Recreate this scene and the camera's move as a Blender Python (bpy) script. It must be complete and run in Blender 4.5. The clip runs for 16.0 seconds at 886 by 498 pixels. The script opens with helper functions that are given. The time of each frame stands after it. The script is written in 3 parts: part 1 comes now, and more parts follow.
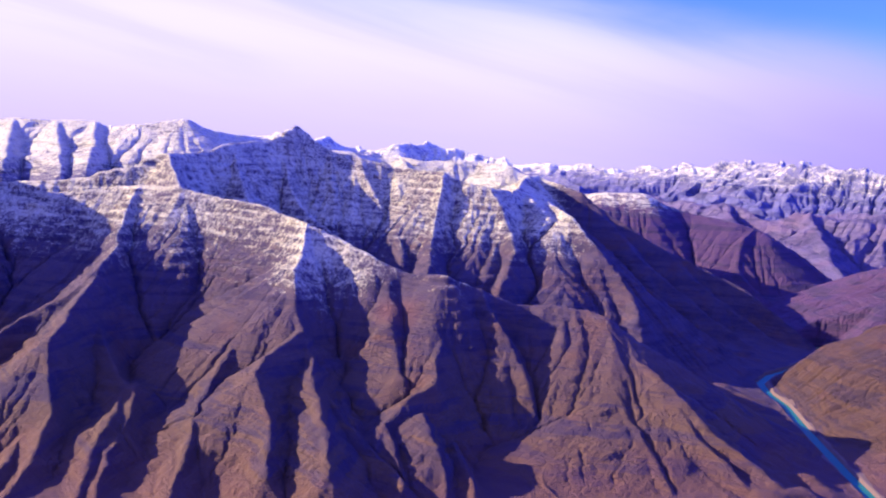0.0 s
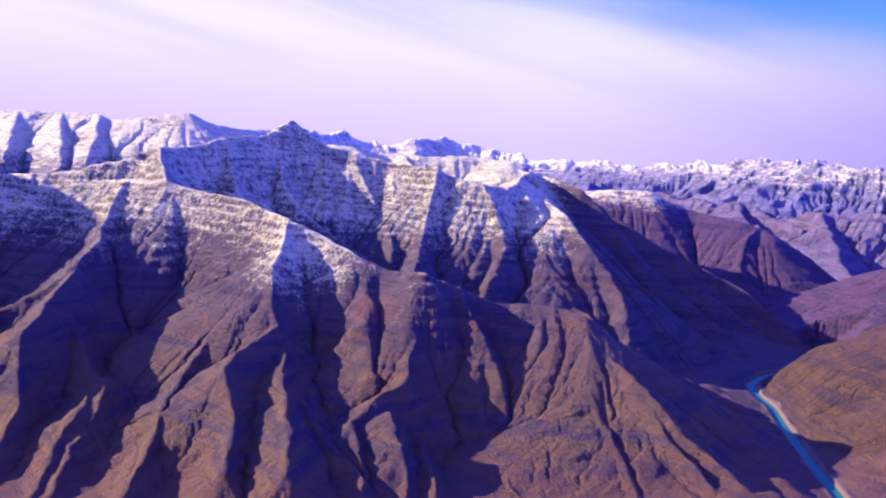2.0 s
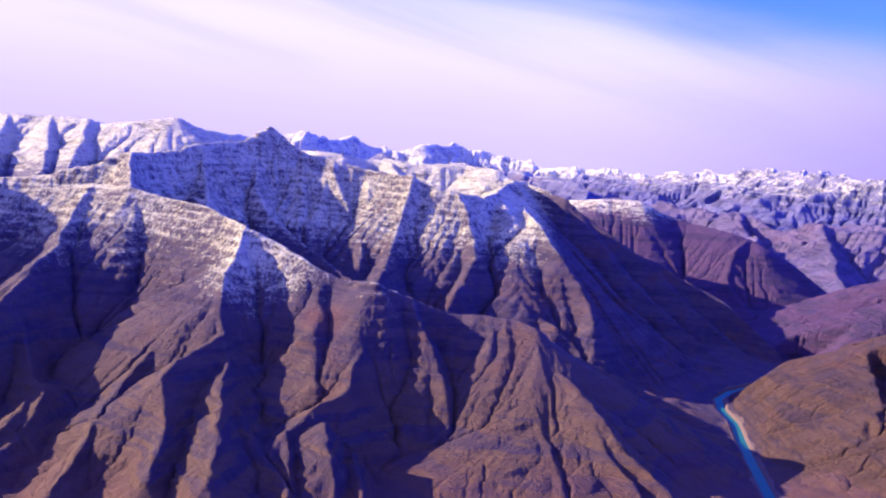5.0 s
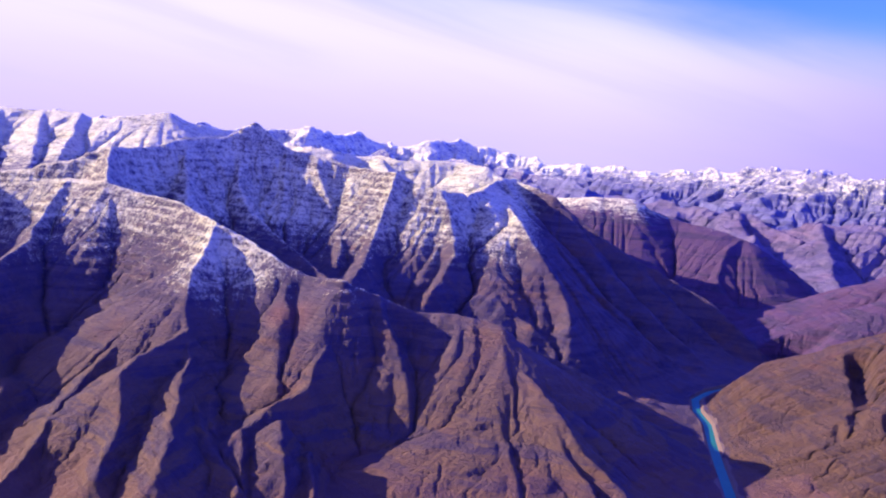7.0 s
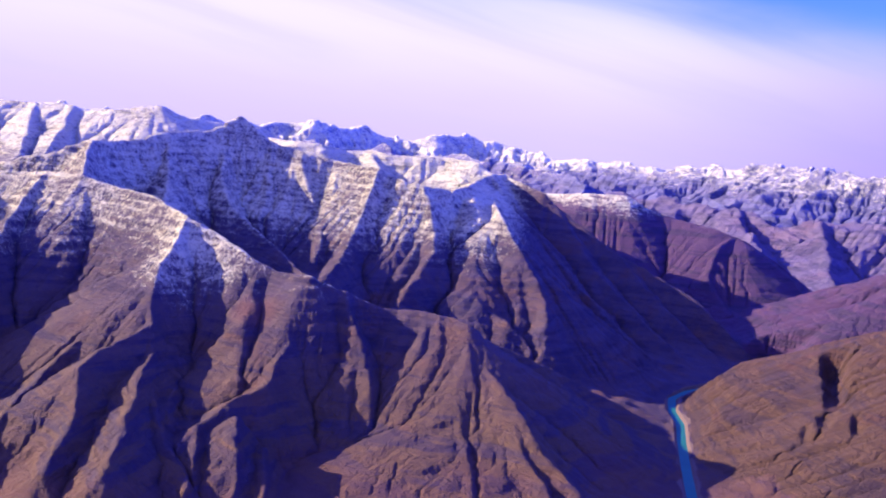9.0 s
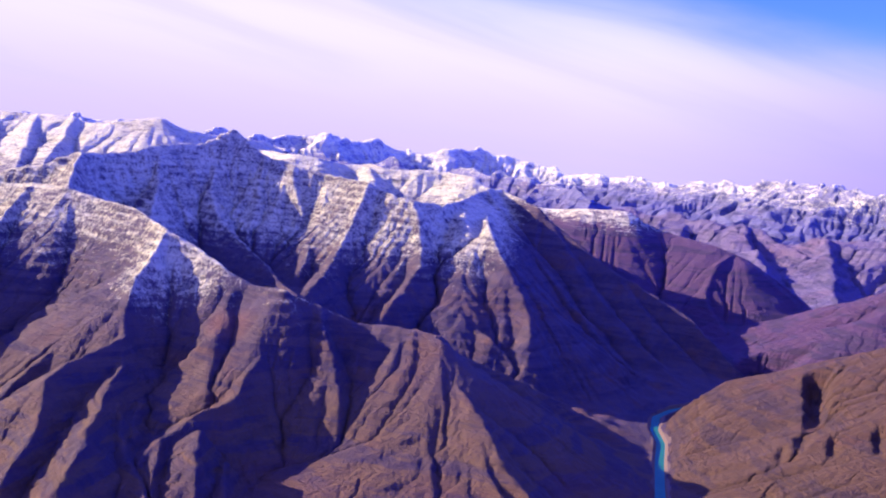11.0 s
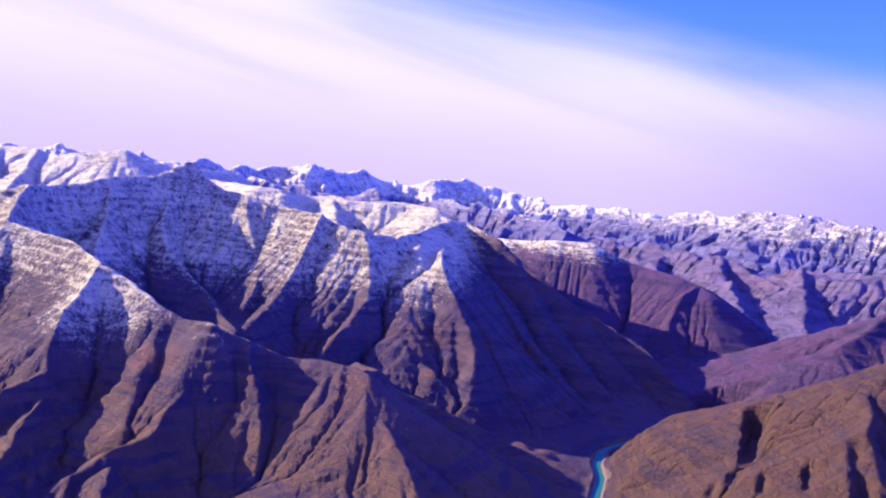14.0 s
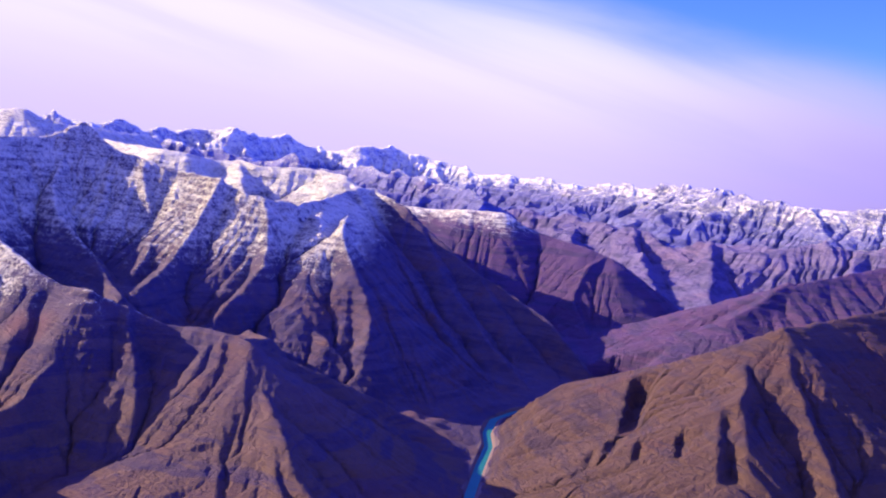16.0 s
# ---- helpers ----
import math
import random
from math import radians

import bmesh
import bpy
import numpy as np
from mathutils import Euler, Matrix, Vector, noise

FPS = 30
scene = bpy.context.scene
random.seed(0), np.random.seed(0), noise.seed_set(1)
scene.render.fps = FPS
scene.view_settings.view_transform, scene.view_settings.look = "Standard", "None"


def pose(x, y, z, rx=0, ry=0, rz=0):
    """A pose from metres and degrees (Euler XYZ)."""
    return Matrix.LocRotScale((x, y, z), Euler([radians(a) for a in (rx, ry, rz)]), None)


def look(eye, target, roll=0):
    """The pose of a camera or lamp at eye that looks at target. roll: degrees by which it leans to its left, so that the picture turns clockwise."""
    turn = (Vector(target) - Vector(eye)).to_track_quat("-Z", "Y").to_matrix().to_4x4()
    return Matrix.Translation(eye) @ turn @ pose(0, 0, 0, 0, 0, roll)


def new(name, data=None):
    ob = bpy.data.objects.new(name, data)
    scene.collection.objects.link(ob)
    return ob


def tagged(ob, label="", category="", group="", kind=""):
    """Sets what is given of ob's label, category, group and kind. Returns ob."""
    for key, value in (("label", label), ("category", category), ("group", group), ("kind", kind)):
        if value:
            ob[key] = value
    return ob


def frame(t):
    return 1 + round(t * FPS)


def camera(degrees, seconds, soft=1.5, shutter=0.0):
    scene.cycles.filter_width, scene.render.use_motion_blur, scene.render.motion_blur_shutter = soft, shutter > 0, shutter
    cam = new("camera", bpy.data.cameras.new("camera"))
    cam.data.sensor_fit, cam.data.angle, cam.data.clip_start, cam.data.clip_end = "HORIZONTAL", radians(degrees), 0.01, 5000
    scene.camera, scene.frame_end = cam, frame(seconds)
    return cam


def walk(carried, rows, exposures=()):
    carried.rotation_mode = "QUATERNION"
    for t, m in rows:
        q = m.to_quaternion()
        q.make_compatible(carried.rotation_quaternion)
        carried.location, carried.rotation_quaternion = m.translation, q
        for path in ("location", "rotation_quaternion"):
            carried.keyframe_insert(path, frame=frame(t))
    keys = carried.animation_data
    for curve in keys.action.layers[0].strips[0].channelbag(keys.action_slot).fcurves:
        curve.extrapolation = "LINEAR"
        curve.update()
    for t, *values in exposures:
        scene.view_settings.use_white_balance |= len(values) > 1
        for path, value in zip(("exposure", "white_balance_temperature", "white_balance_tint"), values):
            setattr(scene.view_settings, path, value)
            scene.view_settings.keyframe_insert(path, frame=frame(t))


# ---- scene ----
cam = camera(50.4, 16.0, soft=2.0)
METRES, EYE, TILT, LEAN, TURN = 220.0, 163.0, -5.0, -3.3, 0.0
ROWS = [
    (0.0, 0.0, 0.0, 0.0, 0.0, 0.0, -0.0),
    (0.5, 0.0295, 0.0025, 0.0011, 0.1, -0.34, -0.4),
    (1.0, 0.0606, 0.0084, 0.0029, 0.81, -0.48, -0.55),
    (1.5, 0.091, 0.0114, 0.0052, 1.18, -0.54, -0.5),
    (2.0, 0.1234, 0.0156, 0.0077, 1.28, -0.32, -0.59),
    (2.5, 0.153, 0.0182, 0.0096, 1.57, 0.14, -0.69),
    (3.0, 0.1854, 0.0215, 0.0114, 1.68, -0.13, -0.94),
    (3.5, 0.2154, 0.026, 0.014, 1.98, -0.34, -0.95),
    (4.0, 0.2476, 0.0314, 0.0172, 2.05, 0.03, -1.03),
    (6.5, 0.4019, 0.0499, 0.0299, 2.81, -0.11, -1.78),
    (7.0, 0.4329, 0.0555, 0.0323, 2.97, -0.25, -1.8),
    (7.5, 0.4626, 0.0588, 0.0352, 3.42, -0.63, -1.76),
    (8.0, 0.4944, 0.0643, 0.0381, 3.68, -0.86, -1.84),
    (8.5, 0.5237, 0.0691, 0.0414, 3.74, -0.9, -2.09),
    (9.0, 0.5566, 0.0731, 0.0445, 3.65, -0.64, -2.3),
    (11.5, 0.7078, 0.0954, 0.0582, 4.87, 0.15, -2.93),
    (12.0, 0.7392, 0.1013, 0.0615, 4.65, -0.21, -3.2),
    (12.5, 0.7673, 0.1085, 0.0662, 4.08, 0.49, -3.19),
    (13.0, 0.8003, 0.1135, 0.069, 3.98, 1.27, -2.87),
    (13.5, 0.8283, 0.1185, 0.0712, 4.27, 2.01, -2.9),
    (14.0, 0.8608, 0.1212, 0.0727, 4.41, 2.0, -2.8),
    (14.5, 0.8903, 0.1267, 0.0758, 4.36, 2.04, -2.74),
    (15.0, 0.9231, 0.1309, 0.0783, 4.12, 1.85, -2.71),
    (15.5, 0.954, 0.1347, 0.0805, 3.38, 1.47, -2.7),
    (16.0, 0.9816, 0.1449, 0.083, 0.13, 0.27, -3.55),
]
walk(cam, [(t, pose(0, 0, EYE, TILT, LEAN, TURN) @ pose(METRES * x, METRES * y, METRES * z, 90 + pitch, roll, yaw)) for t, x, y, z, yaw, pitch, roll in ROWS],
     exposures=[(0.0, 1.35, 4450, 53), (16.0, 1.35, 4450, 53)])

# ---- world, sun, exposure ----
SUN_AZ, SUN_EL = radians(-84.0), radians(21.5)      # azimuth from +y (ahead) towards +x, height
to_sun = Vector((math.sin(SUN_AZ) * math.cos(SUN_EL), math.cos(SUN_AZ) * math.cos(SUN_EL), math.sin(SUN_EL)))

lamp = bpy.data.lights.new("sun", "SUN")
lamp.energy, lamp.angle, lamp.color = 7.2, radians(0.5), (1.0, 0.70, 0.20)
sun_ob = new("sun", lamp)
sun_ob.matrix_world = look(to_sun * 500, (0, 0, 0))


class Nodes:
    """Short-hand for building a node tree."""

    def __init__(self, tree):
        self.tree = tree
        tree.nodes.clear()

    def add(self, kind, **sets):
        node = self.tree.nodes.new(kind)
        for key, value in sets.items():
            setattr(node, key, value)
        return node

    def link(self, a, b):
        self.tree.links.new(a, b)

    def put(self, socket, value):
        if hasattr(value, "is_linked"):
            self.link(value, socket)
        else:
            socket.default_value = value

    def math(self, op, a, b=0.0, c=0.0, clamp=False):
        node = self.add("ShaderNodeMath", operation=op, use_clamp=clamp)
        for socket, value in zip(node.inputs, (a, b, c)):
            self.put(socket, value)
        return node.outputs[0]

    def span(self, value, lo, hi, smooth=True):
        node = self.add("ShaderNodeMapRange", interpolation_type="SMOOTHSTEP" if smooth else "LINEAR")
        self.put(node.inputs[0], value)
        self.put(node.inputs[1], lo)
        self.put(node.inputs[2], hi)
        return node.outputs[0]

    def mix(self, fac, a, b, blend="MIX"):
        node = self.add("ShaderNodeMix", data_type="RGBA", blend_type=blend)
        self.put(node.inputs[0], fac)
        for socket, value in ((node.inputs[6], a), (node.inputs[7], b)):
            self.put(socket, (*value, 1.0) if isinstance(value, tuple) and len(value) == 3 else value)
        return node.outputs[2]

    def scaled(self, vector, sx, sy, sz, shift=(0, 0, 0)):
        node = self.add("ShaderNodeMapping")
        self.link(vector, node.inputs[0])
        node.inputs[1].default_value = shift
        node.inputs[3].default_value = (sx, sy, sz)
        return node.outputs[0]

    def noise(self, vector, scale, detail=4.0, rough=0.55, warp=0.0):
        node = self.add("ShaderNodeTexNoise")
        self.link(vector, node.inputs["Vector"])
        for key, value in (("Scale", scale), ("Detail", detail), ("Roughness", rough), ("Distortion", warp)):
            node.inputs[key].default_value = value
        return node.outputs["Fac"]


world = bpy.data.worlds.new("sky")
scene.world = world
world.use_nodes = True
n = Nodes(world.node_tree)
sky = n.add("ShaderNodeTexSky", sky_type="NISHITA", sun_disc=False)
sky.sun_elevation, sky.sun_rotation = SUN_EL, SUN_AZ
sky.altitude, sky.air_density, sky.dust_density, sky.ozone_density = 4000, 1.0, 0.0, 4.0
way = n.add("ShaderNodeTexCoord").outputs["Generated"]
xyz = n.add("ShaderNodeSeparateXYZ")
n.link(way, xyz.inputs[0])
azim = n.math("ARCTAN2", xyz.outputs[0], xyz.outputs[1])
elev = n.math("ARCSINE", xyz.outputs[2])
# a bank of thin cirrus over the far ranges, its upper edge sinking to the east
axis = n.add("ShaderNodeCombineXYZ")
n.put(axis.inputs[0], n.math("MULTIPLY", azim, 1.0))
n.put(axis.inputs[1], n.math("ADD", elev, n.math("MULTIPLY", azim, 0.16)))
streak = n.noise(n.scaled(axis.outputs[0], 2.2, 16.0, 1.0, (3.1, 0.4, 0)), 1.0, 5.0, 0.5, 0.6)
wide = n.noise(n.scaled(axis.outputs[0], 1.3, 5.0, 1.0, (7.3, 1.9, 0)), 1.0, 2.0)
edge = n.math("SUBTRACT", 0.200, n.math("MULTIPLY", azim, 0.175))
height = n.math("SUBTRACT", elev, edge)
height = n.math("ADD", height, n.math("MULTIPLY", n.math("SUBTRACT", wide, 0.5), 0.10))
height = n.math("ADD", height, n.math("MULTIPLY", n.math("SUBTRACT", streak, 0.5), 0.06))
veil = n.math("SUBTRACT", 1.0, n.span(height, -0.075, 0.03))
# unseen thin cloud added high up, overhead and behind, to whiten the shade
patches = n.noise(n.scaled(way, 2.0, 3.0, 2.0), 1.0, 4.0, 0.55, 0.5)
veil = n.math("MAXIMUM", veil, n.math("MULTIPLY", n.span(elev, 0.34, 0.55), n.math("MULTIPLY", n.span(patches, 0.28, 0.62), 0.32)))
low = n.span(n.math("ADD", elev, n.math("MULTIPLY", n.math("SUBTRACT", streak, 0.5), 0.05)), 0.0, 0.14)
cloud = n.mix(low, (0.86, 0.64, 0.59), (1.12, 0.91, 0.92))
cloud = n.mix(n.math("MULTIPLY", n.span(streak, 0.42, 0.72), 0.45), cloud, (0.78, 0.62, 0.72))
cloud = n.mix(n.span(azim, 0.05, 0.50), cloud, n.mix(1.0, cloud, (0.63, 0.60, 0.68), "MULTIPLY"))
back = n.add("ShaderNodeBackground")
n.link(n.mix(1.0, sky.outputs[0], (1.02, 0.72, 2.15), "MULTIPLY"), back.inputs[0])
back.inputs[1].default_value = 0.100
glow = n.add("ShaderNodeBackground")
n.link(cloud, glow.inputs[0])
glow.inputs[1].default_value = 0.40
both = n.add("ShaderNodeMixShader")
n.link(veil, both.inputs[0])
n.link(back.outputs[0], both.inputs[1])
n.link(glow.outputs[0], both.inputs[2])
n.link(both.outputs[0], n.add("ShaderNodeOutputWorld").inputs[0])


# ---- materials ----
def material(name):
    m = bpy.data.materials.new(name)
    m.use_nodes = True
    return m, Nodes(m.node_tree)


def finish(n, colour, rough, bump=None, strength=0.5, distance=1.0, specular=0.3):
    shader = n.add("ShaderNodeBsdfPrincipled")
    n.put(shader.inputs["Base Color"], colour)
    n.put(shader.inputs["Roughness"], rough)
    n.put(shader.inputs["Specular IOR Level"], specular)
    if bump is not None:
        b = n.add("ShaderNodeBump")
        b.inputs["Strength"].default_value, b.inputs["Distance"].default_value = strength, distance
        n.link(bump, b.inputs["Height"])
        n.link(b.outputs[0], shader.inputs["Normal"])
    n.link(shader.outputs[0], n.add("ShaderNodeOutputMaterial").inputs[0])


def mountain_material(name, low, high, red, grain, snow_line, snow_spread, snow_most=1.0, bed=7.0, dark=(0.036, 0.030, 0.030), drift=None, stain=None, foot=False, cover=0.94):
    """Bedded rock and scree with snow that lies on ledges above the snow line. grain: metres of the finest marks."""
    m, n = material(name)
    geo = n.add("ShaderNodeNewGeometry")
    place = geo.outputs["Position"]
    part_xyz = n.add("ShaderNodeSeparateXYZ")
    n.link(place, part_xyz.inputs[0])
    z = part_xyz.outputs[2]
    normal = n.add("ShaderNodeSeparateXYZ")
    n.link(geo.outputs["Normal"], normal.inputs[0])
    up = normal.outputs[2]
    broad = n.noise(place, 0.012 * 2 / grain, 4.0, 0.55, 0.4)
    mid = n.noise(place, 0.075 * 2 / grain, 5.0, 0.6)
    fine = n.noise(place, 0.80 * 2 / grain, 5.0, 0.65)
    runs = n.noise(n.scaled(place, 0.55 / grain, 0.55 / grain, 0.10 / grain), 1.0, 4.0, 0.6, 0.3)  # rills down the slope
    beds = n.noise(n.scaled(place, 0.010, 0.010, 1.0 / bed), 1.0, 5.0, 0.62, 0.25)
    ledge = n.noise(n.scaled(place, 0.035, 0.035, 3.4 / bed), 1.0, 4.0, 0.65, 0.2)
    # low gives way to high upwards and with distance, in ROCK as painted haze
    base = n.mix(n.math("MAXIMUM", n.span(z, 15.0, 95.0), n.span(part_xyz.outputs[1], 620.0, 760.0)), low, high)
    base = n.mix(n.math("MULTIPLY", n.span(broad, 0.50, 0.72), 0.75), base, red)
    base = n.mix(n.math("MULTIPLY", n.span(beds, 0.50, 0.57), 0.7), base, dark)
    base = n.mix(n.math("MULTIPLY", n.span(mid, 0.35, 0.75), 0.35), base, tuple(min(1.0, c * 1.55) for c in low))
    base = n.mix(n.math("MULTIPLY", n.span(fine, 0.40, 0.70), 0.32), base, dark)
    base = n.mix(n.math("MULTIPLY", n.span(runs, 0.45, 0.70), 0.28), base, dark)
    if stain:  # a patch of rusty scree
        gap = n.add("ShaderNodeVectorMath", operation="DISTANCE")
        n.link(place, gap.inputs[0])
        gap.inputs[1].default_value = stain[:3]
        rust = n.math("SUBTRACT", 1.0, n.span(n.math("ADD", gap.outputs["Value"], n.math("MULTIPLY", mid, 16.0)), stain[3] * 0.6, stain[3] * 1.3))
        base = n.mix(n.math("MULTIPLY", rust, 0.6), base, (0.128, 0.058, 0.046))
    if foot:  # red earth along the lowest slopes
        earth = n.math("SUBTRACT", 1.0, n.span(n.math("ADD", z, n.math("MULTIPLY", broad, 40.0)), 26.0, 44.0))
        earth = n.math("MULTIPLY", earth, n.math("SUBTRACT", 1.0, n.span(part_xyz.outputs[1], 520.0, 600.0)))
        base = n.mix(n.math("MULTIPLY", earth, 0.55), base, (0.100, 0.046, 0.036))
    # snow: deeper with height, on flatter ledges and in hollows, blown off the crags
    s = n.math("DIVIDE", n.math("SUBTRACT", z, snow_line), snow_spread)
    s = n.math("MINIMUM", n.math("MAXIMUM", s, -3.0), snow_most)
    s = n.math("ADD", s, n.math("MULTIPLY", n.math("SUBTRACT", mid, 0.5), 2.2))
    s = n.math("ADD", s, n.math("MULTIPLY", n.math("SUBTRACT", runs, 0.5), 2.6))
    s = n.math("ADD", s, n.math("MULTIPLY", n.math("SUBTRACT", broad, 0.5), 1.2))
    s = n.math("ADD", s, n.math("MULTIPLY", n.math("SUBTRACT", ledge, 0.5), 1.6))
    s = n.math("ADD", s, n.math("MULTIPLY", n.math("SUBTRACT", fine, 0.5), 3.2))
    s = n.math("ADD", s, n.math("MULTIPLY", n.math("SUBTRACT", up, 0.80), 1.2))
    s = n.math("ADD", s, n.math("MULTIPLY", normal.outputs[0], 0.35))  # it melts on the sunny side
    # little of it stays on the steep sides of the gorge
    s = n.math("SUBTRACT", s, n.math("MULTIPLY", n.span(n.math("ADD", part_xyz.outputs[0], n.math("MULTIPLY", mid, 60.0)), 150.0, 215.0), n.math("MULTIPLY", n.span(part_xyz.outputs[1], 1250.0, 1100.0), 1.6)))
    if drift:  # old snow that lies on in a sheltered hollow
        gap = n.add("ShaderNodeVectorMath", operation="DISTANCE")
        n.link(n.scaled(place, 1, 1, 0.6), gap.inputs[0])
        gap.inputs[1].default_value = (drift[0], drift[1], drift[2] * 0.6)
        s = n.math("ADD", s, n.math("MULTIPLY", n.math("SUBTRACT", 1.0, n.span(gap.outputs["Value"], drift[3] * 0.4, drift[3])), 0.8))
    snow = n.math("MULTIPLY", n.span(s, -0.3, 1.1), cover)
    # snow yellowed in its colour, to offset the blue sky light on it
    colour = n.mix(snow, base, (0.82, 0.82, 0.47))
    relief = n.math("ADD", n.math("MULTIPLY", mid, 1.2 * grain), n.math("MULTIPLY", fine, 1.1 * grain))
    relief = n.math("ADD", relief, n.math("MULTIPLY", beds, 0.8 * grain))
    relief = n.math("ADD", relief, n.math("MULTIPLY", n.span(ledge, 0.40, 0.60), 0.5 * grain))
    relief = n.math("ADD", relief, n.math("MULTIPLY", runs, 1.8 * grain))
    finish(n, colour, 0.9, relief, 1.0, 1.0, 0.25)
    return m


# high and dark colours lean blue, the air's haze put into the rock
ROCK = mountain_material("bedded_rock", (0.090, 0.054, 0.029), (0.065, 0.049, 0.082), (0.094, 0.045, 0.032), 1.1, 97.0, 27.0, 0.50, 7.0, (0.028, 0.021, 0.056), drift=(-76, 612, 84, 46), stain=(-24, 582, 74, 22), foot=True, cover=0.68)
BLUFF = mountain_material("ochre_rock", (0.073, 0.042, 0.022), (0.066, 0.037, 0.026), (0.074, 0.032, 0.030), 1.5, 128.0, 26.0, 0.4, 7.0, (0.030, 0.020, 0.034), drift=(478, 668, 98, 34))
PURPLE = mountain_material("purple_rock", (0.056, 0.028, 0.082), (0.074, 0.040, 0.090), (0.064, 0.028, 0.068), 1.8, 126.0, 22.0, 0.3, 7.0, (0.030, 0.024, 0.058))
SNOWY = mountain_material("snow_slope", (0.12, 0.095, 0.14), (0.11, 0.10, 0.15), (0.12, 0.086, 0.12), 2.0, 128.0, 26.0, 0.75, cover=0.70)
# the far ranges' rock is paler and bluer: air haze put into its colour
HAZED_BARE = mountain_material("hazed_bare_rock", (0.122, 0.098, 0.180), (0.125, 0.104, 0.195), (0.136, 0.090, 0.15), 3.0, 150.0, 40.0, 0.2, 14.0, (0.044, 0.040, 0.095))
HAZED_ROCK = mountain_material("hazed_far_rock", (0.115, 0.114, 0.23), (0.118, 0.120, 0.25), (0.130, 0.100, 0.18), 2.0, 162.0, 55.0, 0.30, 16.0, (0.042, 0.044, 0.11))
HAZED_SNOW = mountain_material("hazed_far_snow", (0.17, 0.18, 0.29), (0.17, 0.18, 0.29), (0.18, 0.17, 0.26), 3.5, 138.0, 50.0, 0.6, 18.0, (0.07, 0.076, 0.16))


def gravel_material():
    m, n = material("valley_gravel")
    place = n.add("ShaderNodeNewGeometry").outputs["Position"]
    broad, fine = n.noise(place, 0.03, 4.0), n.noise(place, 0.6, 5.0, 0.65)
    c = n.mix(n.span(broad, 0.35, 0.65), (0.104, 0.062, 0.044), (0.086, 0.055, 0.046))
    c = n.mix(n.math("MULTIPLY", n.span(fine, 0.4, 0.7), 0.45), c, (0.055, 0.040, 0.028))
    finish(n, c, 0.95, fine, 0.6, 0.8)
    return m


def bank_material():
    m, n = material("pale_shingle")
    place = n.add("ShaderNodeNewGeometry").outputs["Position"]
    broad, fine = n.noise(place, 0.12, 4.0), n.noise(place, 1.1, 4.0, 0.6)
    c = n.mix(broad, (0.085, 0.056, 0.040), (0.120, 0.090, 0.072))
    c = n.mix(n.math("MULTIPLY", n.span(fine, 0.45, 0.7), 0.4), c, (0.08, 0.06, 0.045))
    finish(n, c, 0.9, fine, 0.5, 0.4)
    return m


def water_material():
    m, n = material("turquoise_water")
    place = n.add("ShaderNodeNewGeometry").outputs["Position"]
    broad, ripple = n.noise(place, 0.09, 3.0), n.noise(place, 1.4, 3.0)
    c = n.mix(broad, (0.012, 0.098, 0.055), (0.024, 0.150, 0.080))
    finish(n, c, 0.5, ripple, 0.3, 0.2, 0.15)
    return m


GRAVEL, BANK, WATER = gravel_material(), bank_material(), water_material()

# ---- the land: ridge lines with their flanks ----
# thing, part, steepness at the crest, steepness of the foot, reach of the crest, how much steeper the lee side is, flute width, flute depth, crest line
RIDGES = []


def ridge(thing, part, top, foot, reach, lee, flute, depth, *line):
    if thing == "massif" and part in ("buttress", "face_spur", "rib", "shoulder", "crag", "east_spur", "west_spur", "apron", "flank"):
        depth *= 0.45
    RIDGES.append((thing, part, top, foot, reach, lee, flute, depth, [Vector(p) for p in line]))


ridge("massif", "summit_wall", 0.95, 0.55, 40, 0.15, 12, 4, (-520, 760, 112), (-440, 775, 122), (-370, 788, 131), (-300, 795, 140), (-266, 806, 151), (-243, 822, 164), (-226, 862, 165), (-201, 905, 177),
      (-174, 945, 181), (-153, 975, 200), (-116, 968, 176), (-84, 960, 169), (-47, 962, 163), (-20, 940, 160), (1, 925, 160), (25, 915, 151), (46, 906, 148), (70, 950, 143), (84, 1020, 147), (95, 1110, 154), (104, 1165, 161), (122, 1215, 160), (150, 1175, 151), (172, 1150, 145))
ridge("massif", "buttress", 0.85, 0.66, 40, 0.12, 13, 4, (46, 906, 147), (62, 865, 119), (69, 825, 95), (58, 790, 77), (49, 750, 59))
ridge("massif", "buttress", 0.85, 0.66, 40, 0.12, 13, 4, (1, 918, 161), (-4, 860, 114), (-7, 805, 90), (-8, 740, 77))
ridge("massif", "buttress", 0.85, 0.66, 40, 0.12, 13, 4, (-153, 975, 193), (-154, 940, 165), (-145, 895, 140), (-118, 850, 114), (-69, 800, 90), (-37, 751, 80), (-8, 700, 76))
ridge("massif", "buttress", 0.85, 0.66, 40, 0.12, 13, 4, (-84, 957, 168), (-58, 900, 123), (-60, 855, 94))
ridge("massif", "buttress", 0.85, 0.66, 40, 0.12, 12, 4, (-201, 905, 176), (-184, 860, 143), (-170, 815, 129), (-148, 770, 108))
ridge("massif", "buttress", 0.85, 0.66, 40, 0.12, 12, 4, (-116, 968, 175), (-102, 908, 130), (-98, 860, 102))
ridge("massif", "buttress", 0.85, 0.66, 40, 0.12, 12, 4, (-47, 962, 162), (-38, 900, 127), (-36, 845, 98), (-28, 790, 82))
ridge("massif", "buttress", 0.30, 0.80, 45, 0.10, 12, 4, (95, 1110, 151), (90, 1030, 142), (92, 950, 134), (104, 895, 122), (106, 850, 97), (107, 815, 80))
